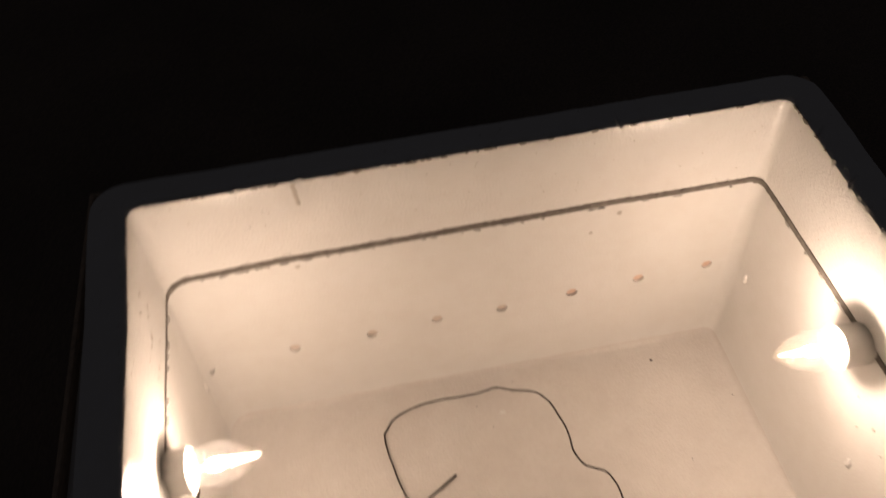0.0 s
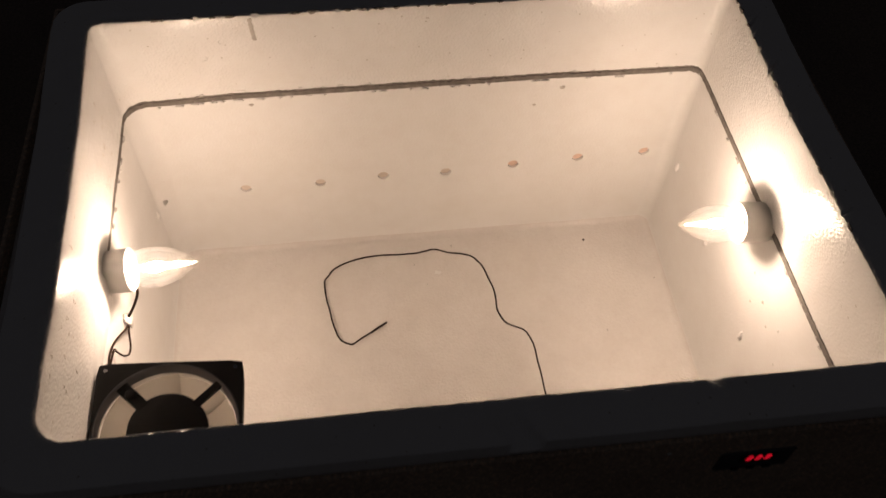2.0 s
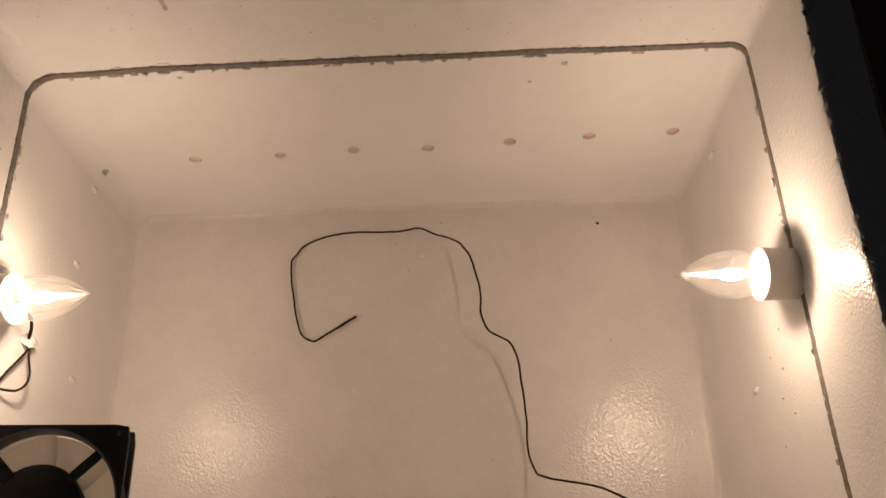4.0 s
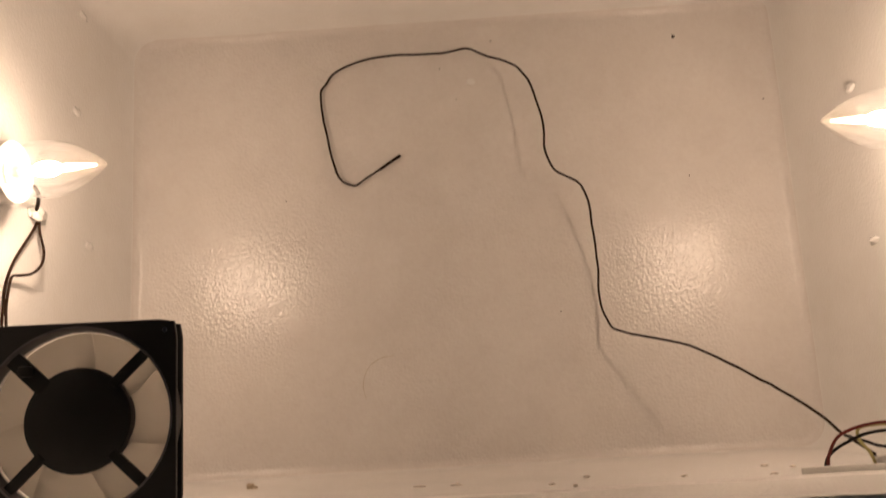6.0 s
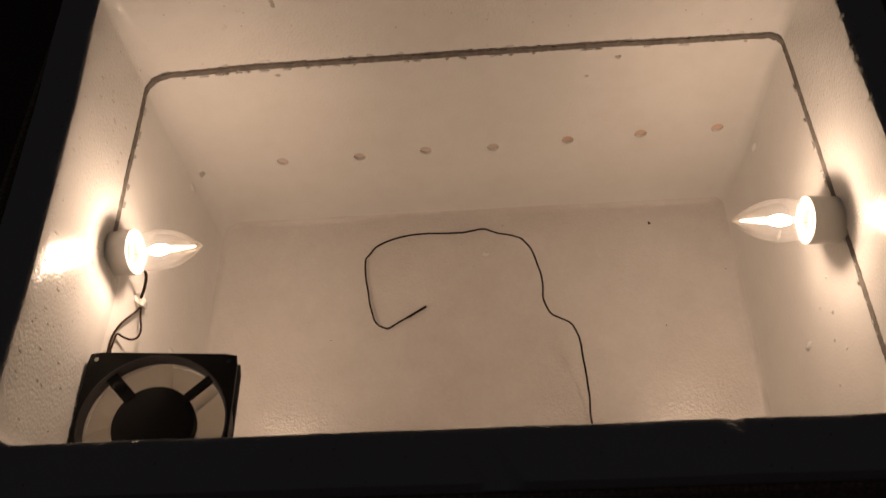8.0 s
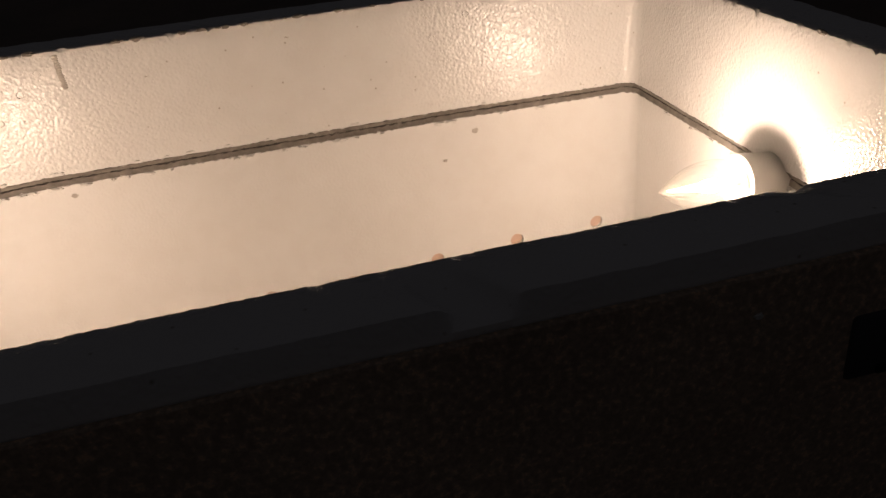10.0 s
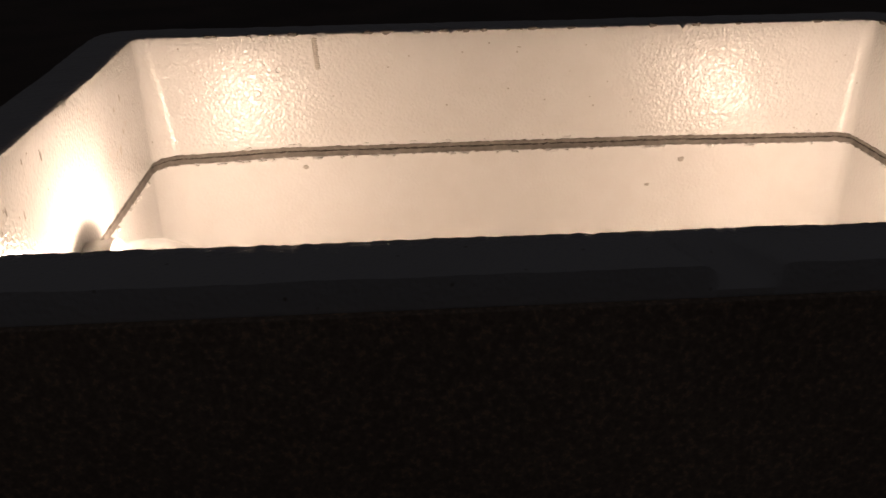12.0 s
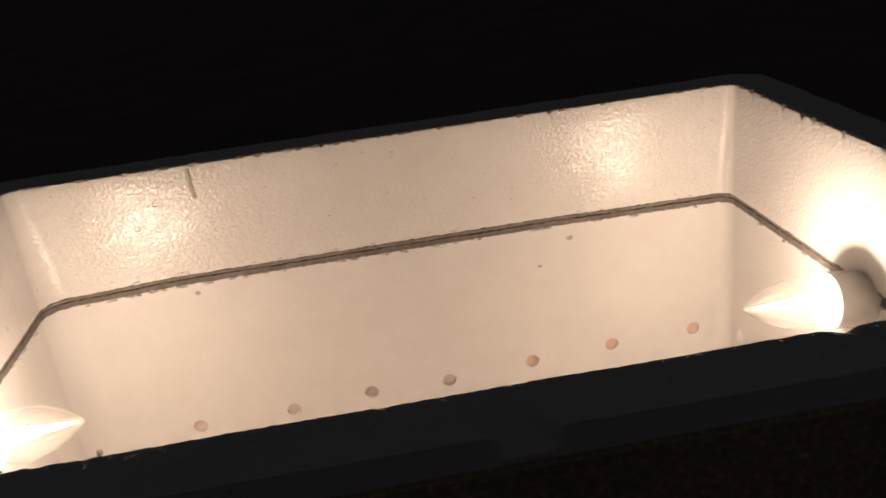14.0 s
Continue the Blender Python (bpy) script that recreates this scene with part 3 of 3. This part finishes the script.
cable("red_wire", [(0.538, -0.421, 0.195), (0.539, -0.412, 0.196), (0.547, -0.400, 0.198), (0.566, -0.394, 0.200), (0.588, -0.394, 0.198), (0.624, -0.400, 0.190)], 0.0011, RED, "short red wire looping out of the foam wall", "controller wires")
cable("black_wire", [(0.537, -0.421, 0.192), (0.540, -0.413, 0.193), (0.552, -0.405, 0.195), (0.572, -0.399, 0.197), (0.624, -0.398, 0.194)], 0.0011, CABLE, "short black wire looping out of the foam wall", "controller wires")
cable("yellow_wire", [(0.572, -0.421, 0.188), (0.568, -0.412, 0.190), (0.561, -0.402, 0.192), (0.568, -0.395, 0.194), (0.624, -0.396, 0.188)], 0.0011, YELLOW, "short yellow wire looping out of the foam wall", "controller wires")
cable("black_wire", [(0.624, -0.412, 0.180), (0.584, -0.410, 0.182), (0.572, -0.406, 0.178), (0.566, -0.402, 0.160)], 0.0011, CABLE, "short black wire beside the sensor cable", "controller wires")
tagged(mesh_object("glue_pad", block((0.100, 0.005, 0.0025), (0.552, Y0 + 0.002, 0.244), 0.0012), GLUE), "clear glue pad on the foam wall below the rim", "glue")
tagged(mesh_object("glue_blob", blob((0.012, 0.006, 0.006), 8.0, (0.584, Y0 + 0.002, 0.188)), GLUE), "white hot glue round the wire hole", "glue")

tagged(mesh_object("glue_blob", blob((0.006, 0.0065, 0.010), 1.0, (0.0025, -0.213, 0.187), 0.6), GLUE), "lumpy white hot glue holding the fan wires", "glue")
cable("fan_wire", [(0.004, -0.214, 0.186), (0.005, -0.224, 0.192), (0.005, -0.249, 0.215), (0.005, -0.264, 0.225), (0.005, -0.276, 0.229), (0.006, -0.285, 0.231), (0.008, -0.297, 0.236), (0.012, -0.306, 0.242)], 0.0010, CABLE_BROWN, "thin dark wire running to the fan", "fan wires")
cable("fan_wire", [(0.005, -0.214, 0.186), (0.006, -0.226, 0.187), (0.008, -0.240, 0.184), (0.009, -0.251, 0.189), (0.008, -0.259, 0.200), (0.006, -0.262, 0.212), (0.006, -0.264, 0.221), (0.007, -0.270, 0.2265), (0.007, -0.286, 0.2295), (0.011, -0.299, 0.236), (0.015, -0.306, 0.242)], 0.0010, CABLE_BROWN, "thin dark wire looping to the fan", "fan wires")
cable("lamp_wire", [(0.022, -0.203, 0.240), (0.022, -0.206, 0.225), (0.014, -0.208, 0.206), (0.004, -0.211, 0.189)], 0.0014, CABLE_BROWN, "dark wire from the lamp holder down to the glue", "fan wires")
cable("lamp_cable", [(0.625, -0.212, 0.240), (0.629, -0.222, 0.246), (0.632, -0.234, 0.256), (0.634, -0.250, 0.264), (0.636, -0.275, 0.266)], [0.0024, 0.0024, 0.002, 0.0016], CABLE_BROWN, "dark lead entering the joint beside the lamp holder")
tagged(mesh_object("glue_blob", blob((0.003, 0.007, 0.004), 5.0, (0.633, -0.243, 0.262), 0.6), GLUE), "shiny hot glue over the lamp lead", "glue")

# ---- moulding nubs, dents and crumbs ----
for k, (nx, ny, nz) in enumerate(((X0, -0.217, 0.091), (X0, -0.022, 0.112), (X0, -0.110, 0.120), (X1 - 0.002, -0.023, 0.131), (X1, -0.260, 0.129), (X1 - 0.002, -0.138, 0.133))):
    tagged(mesh_object("foam_nub", blob((0.0025, 0.0035, 0.007), 11.0 + k, (nx, ny, nz), 0.3), FOAM), "small raised oval moulding nub on the foam wall", "nub", "moulding nubs")
for k, (gy, gz, w) in enumerate(((-0.232, 0.206, 0.0012), (-0.262, 0.198, 0.0016), (-0.283, 0.186, 0.0012), (-0.246, 0.176, 0.0011), (-0.300, 0.205, 0.0012), (-0.318, 0.172, 0.0010))):
    tagged(mesh_object("glue_drop", blob((w * 0.6, w, w * 1.3), 70.0 + k, (X1, gy, gz), 0.4, 2), GLUE), "tiny shiny glue drop on the foam wall", "glue", "glue drops")
tagged(mesh_object("crumb", blob((0.004, 0.003, 0.002), 81.0, (0.132, Y0 + 0.0015, 0.092), 0.7), TAN), "small brownish crumb stuck to the foam wall", "crumb")
tagged(mesh_object("foam_nub", blob((0.004, 0.003, 0.0008), 83.0, (0.327, -0.058, 0.0002), 0.5), FOAM), "low foam bump on the box floor", "nub", "moulding nubs")
bm = bmesh.new()
for k in range(14):
    z = 0.3385 + 0.0019 * k
    v = bmesh.ops.create_icosphere(bm, subdivisions=2, radius=1.0)["verts"]
    bmesh.ops.scale(bm, vec=(0.0024 + 0.0010 * noise.noise(Vector((k * 3.3, 0, 0))), 0.0005, 0.0013), verts=v)
    bmesh.ops.translate(bm, vec=(0.1455 - 0.00012 * k + 0.0009 * noise.noise(Vector((k * 2.1, 5, 0))), Y1 - 0.0010, z), verts=v)
tagged(mesh_object("scuff", bm, SCUFF_AND_SHADE), "grey vertical scuff below the rim", "scuff")
# pits in the back wall: grey flecks paint the shade inside them
for k, (sx, sz, w) in enumerate(((0.318, 0.352, 0.0022), (0.205, 0.338, 0.002), (0.470, 0.246, 0.003), (0.128, 0.250, 0.0025), (0.44, 0.222, 0.002), (0.09, 0.33, 0.0025), (0.60, 0.285, 0.0025))):
    tagged(mesh_object("pit_shade", blob((w, 0.0006, w * 0.7), 30.0 + k, (sx, Y1 - 0.0002, sz), 0.7, 2), SCUFF_AND_SHADE), "grey fleck painting the shade of a tiny pit in the foam back wall", "pit", "wall pits")
for k, (rx, rz) in enumerate(((0.075, 0.345), (0.112, 0.338), (0.092, 0.318), (0.128, 0.352), (0.137, 0.322), (0.437, 0.334), (0.468, 0.350), (0.486, 0.328), (0.515, 0.345), (0.541, 0.325), (0.573, 0.287))):
    bm = lathe_x([(-0.0004, 0.0016), (0.0001, 0.0024), (0.0001, 0.0028), (-0.0004, 0.0036)], 14, closed=True)
    for v in bm.verts:
        v.co += 0.0006 * noise.noise_vector(v.co * 900 + Vector((k, 0, 0)))
    bmesh.ops.rotate(bm, cent=(0, 0, 0), matrix=Matrix.Rotation(radians(-90), 3, "Z"), verts=bm.verts)
    bmesh.ops.translate(bm, vec=(rx, Y1 - 0.0009, rz), verts=bm.verts)
    tagged(mesh_object("moulding_ring", bm, FOAM), "faint raised ring moulded in the foam wall", "ring mark", "ring marks")
for k, (sx, sy, w) in enumerate(((0.525, -0.026, 0.0015), (0.325, -0.060, 0.0006), (0.312, -0.075, 0.0004), (0.146, -0.165, 0.0005), (0.525, -0.165, 0.0006), (0.603, -0.095, 0.0006), (0.349, -0.018, 0.0006), (0.298, -0.043, 0.0005), (0.395, -0.285, 0.0005))):
    tagged(mesh_object("speck", blob((w, w * 1.2, w * 0.7), 50.0 + k, (sx, sy, w * 0.4), 0.6, 2), SPECK), "tiny dark crumb on the white foam floor", "crumb", "floor crumbs")

def swelling(length, reach=0.0019, half=0.03):
    """A shallow smoothed ridge along x, thickest in the middle of its height."""
    bm = bmesh.new()
    section = [(-0.003, -half)] + [(-0.0016 + (reach + 0.0016) * ease(1 - abs(k) / 6), half * k / 6) for k in range(-6, 7)] + [(-0.003, half)]
    rings = []
    for i in range(41):
        u = -1 + i / 20
        fade = ease((1 - abs(u)) * 12)
        rings.append([bm.verts.new((u * length / 2, -0.003 + (y + 0.003) * fade + 0.0002 * noise.noise(Vector((u * 30, z * 90, 0))), z)) for y, z in section])
    for a, b in zip(rings, rings[1:]):
        for k in range(len(section)):
            bm.faces.new((a[k], a[(k + 1) % len(section)], b[(k + 1) % len(section)], b[k]))
    bm.faces.new(rings[0])
    bm.faces.new(rings[-1])
    return bm


near_fill = part("sealed_joint", swelling(X1 - X0 - 0.03), FOAM, joint, "white filled joint along the near wall")
near_fill.matrix_basis = pose((X0 + X1) / 2, Y0, SEAM - 0.001)
side_fill = part("sealed_joint", swelling(0.20, 0.005, 0.045), FOAM, joint, "white filled joint beside the fan")
side_fill.matrix_basis = pose(X0 + 0.003, -0.309, SEAM - 0.003, 0, 0, -90)

# ---- torn flakes, chips and dents of the foam ----
rng = random.Random(7)


def wall_at(side, y, z):
    """x of a side wall's surface inside the upper box."""
    lift, flare = max(0.0, (z - 0.12) / 0.245), 0.004 * max(0.0, (z - SEAM) / 0.1)
    if side < 0:
        return X0 - flare + lift * min(1.0, max(0.0, -y / 0.42)) * 0.014 + 0.003 * min(1.0, max(0.0, (z - SEAM) / (RIM - SEAM))) * ease(-y / 0.15) * (1 - ease((-y - 0.28) / 0.12))
    return X1 + flare + lift * min(1.0, max(0.0, -y / 0.42)) * 0.006 - 0.0055 * min(1.0, max(0.0, (z - SEAM) / (RIM - SEAM))) * ease(-y / 0.15)


for k in range(34):      # ragged crumbs along the rim of the back and right walls, notch shade painted dark
    w = rng.uniform(0.0010, 0.0026)
    if k < 24:
        spot = (rng.uniform(0.02, 0.61), Y1 - 0.0004, RIM - 0.0008)
        size = (w * rng.uniform(1.2, 2.4), 0.0012, w * 0.7)
    else:
        y = -0.005 - rng.random() ** 2 * 0.3
        spot = (wall_at(1, y, RIM) - 0.0004, y, RIM - 0.0008)
        size = (0.0012, w * rng.uniform(1.2, 2.4), w * 0.8)
    part("rim_chip", blob(size, 200.0 + k, spot, 0.8, 2), BROKEN, collar_box, "torn chip on the rim, its notch shade painted dark")
for k in range(46):      # slit-shaped dents in the left wall above the lamp, their shade painted grey
    y, z = rng.uniform(-0.39, -0.06), RIM - 0.012 - rng.random() ** 1.5 * 0.075
    part("dent", blob((0.0004, rng.uniform(0.0007, 0.0012), rng.uniform(0.0012, 0.0034)), 260.0 + k, (wall_at(-1, y, z) + 0.0008, y, z), 0.7, 2), SCUFF_AND_SHADE, collar_box, "greyish fleck painting the shade of a small slit dent")
for k in range(70):      # white shreds hanging at the joint
    w, below = rng.uniform(0.0008, 0.0019), rng.random() < 0.7
    z = SEAM + (-0.0062 if below else 0.0064)
    if k < 46:
        x = rng.uniform(0.03, 0.6)
        spot, size = (x, Y1 - 0.0008, z + sag(x, SEAM)), (w * rng.uniform(1.2, 3.0), 0.0013, w * 0.8)
    else:
        side, y = (1, -1)[k % 2], rng.uniform(-0.22, -0.03) if k % 2 else rng.uniform(-0.4, -0.03)
        x = wall_at(side, y, SEAM)
        spot, size = (x - side * 0.0006, y, z + sag(x, SEAM)), (0.0013, w * rng.uniform(1.2, 3.0), w * 0.8)
    part("foam_shred", blob(size, 330.0 + k, spot, 0.9, 2), FOAM, joint, "white shred of torn foam")
for k in range(10):      # brownish smudges on the near wall
    x = rng.uniform(0.2, 0.53)
    part("smudge", blob((rng.uniform(0.001, 0.004), 0.0009, rng.uniform(0.0006, 0.0012)), 420.0 + k, (x, Y0 + 0.0002, rng.uniform(0.15, 0.232)), 0.8, 2), SMUDGE, tray, "faint brownish smudge")
hair = tube([(0.214, -0.353, 0.0006), (0.212, -0.340, 0.0008), (0.217, -0.326, 0.0008), (0.228, -0.318, 0.001), (0.240, -0.316, 0.0006)], 0.00022, 5)
tagged(mesh_object("fibre", hair, TAN), "thin curled brownish fibre on the foam floor", "fibre")

# ---- temperature controller set into the front ----
FACE = Y0 - WALL - 0.0045
# white dot added in place of a small reflection on the carton
tagged(mesh_object("carton_glint", blob((0.0018, 0.0009, 0.0014), 510.0, (0.438, OY0 - 0.0042, 0.340), 0.6, 2), FOAM), "tiny white dot standing in for a reflection on the carton", "crumb")
ctrl = new("temperature_controller")
tagged(ctrl, "black temperature controller with a red three-digit display", "controller")
part("case", block((0.056, 0.010, 0.030), (0.508, FACE + 0.003, 0.314), 0.002), CASE, ctrl)
part("display_window", block((0.026, 0.001, 0.012), (0.508, FACE - 0.0022, 0.3205), 0.0003), BLACK, ctrl)
SEGMENTS = {"a": (0, 1, 1), "g": (0, 0, 1), "d": (0, -1, 1), "b": (1, 0.5, 0), "c": (1, -0.5, 0)}
for i in range(3):
    cx = 0.508 + (i - 1) * 0.0068
    for sx, sz, flat in SEGMENTS.values():
        size = (0.0032, 0.0006, 0.0008) if flat else (0.0008, 0.0006, 0.0026)
        part("digit_segment", block(size, (cx + sx * 0.0019 + sz * 0.0005, FACE - 0.0030, 0.3215 + sz * 0.0031)), LED, ctrl, "lit red segment", smooth=False)
for i in range(3):
    part("button", block((0.006, 0.0016, 0.004), (0.496 + 0.012 * i, FACE - 0.0026, 0.3025), 0.0006), BLACK, ctrl)
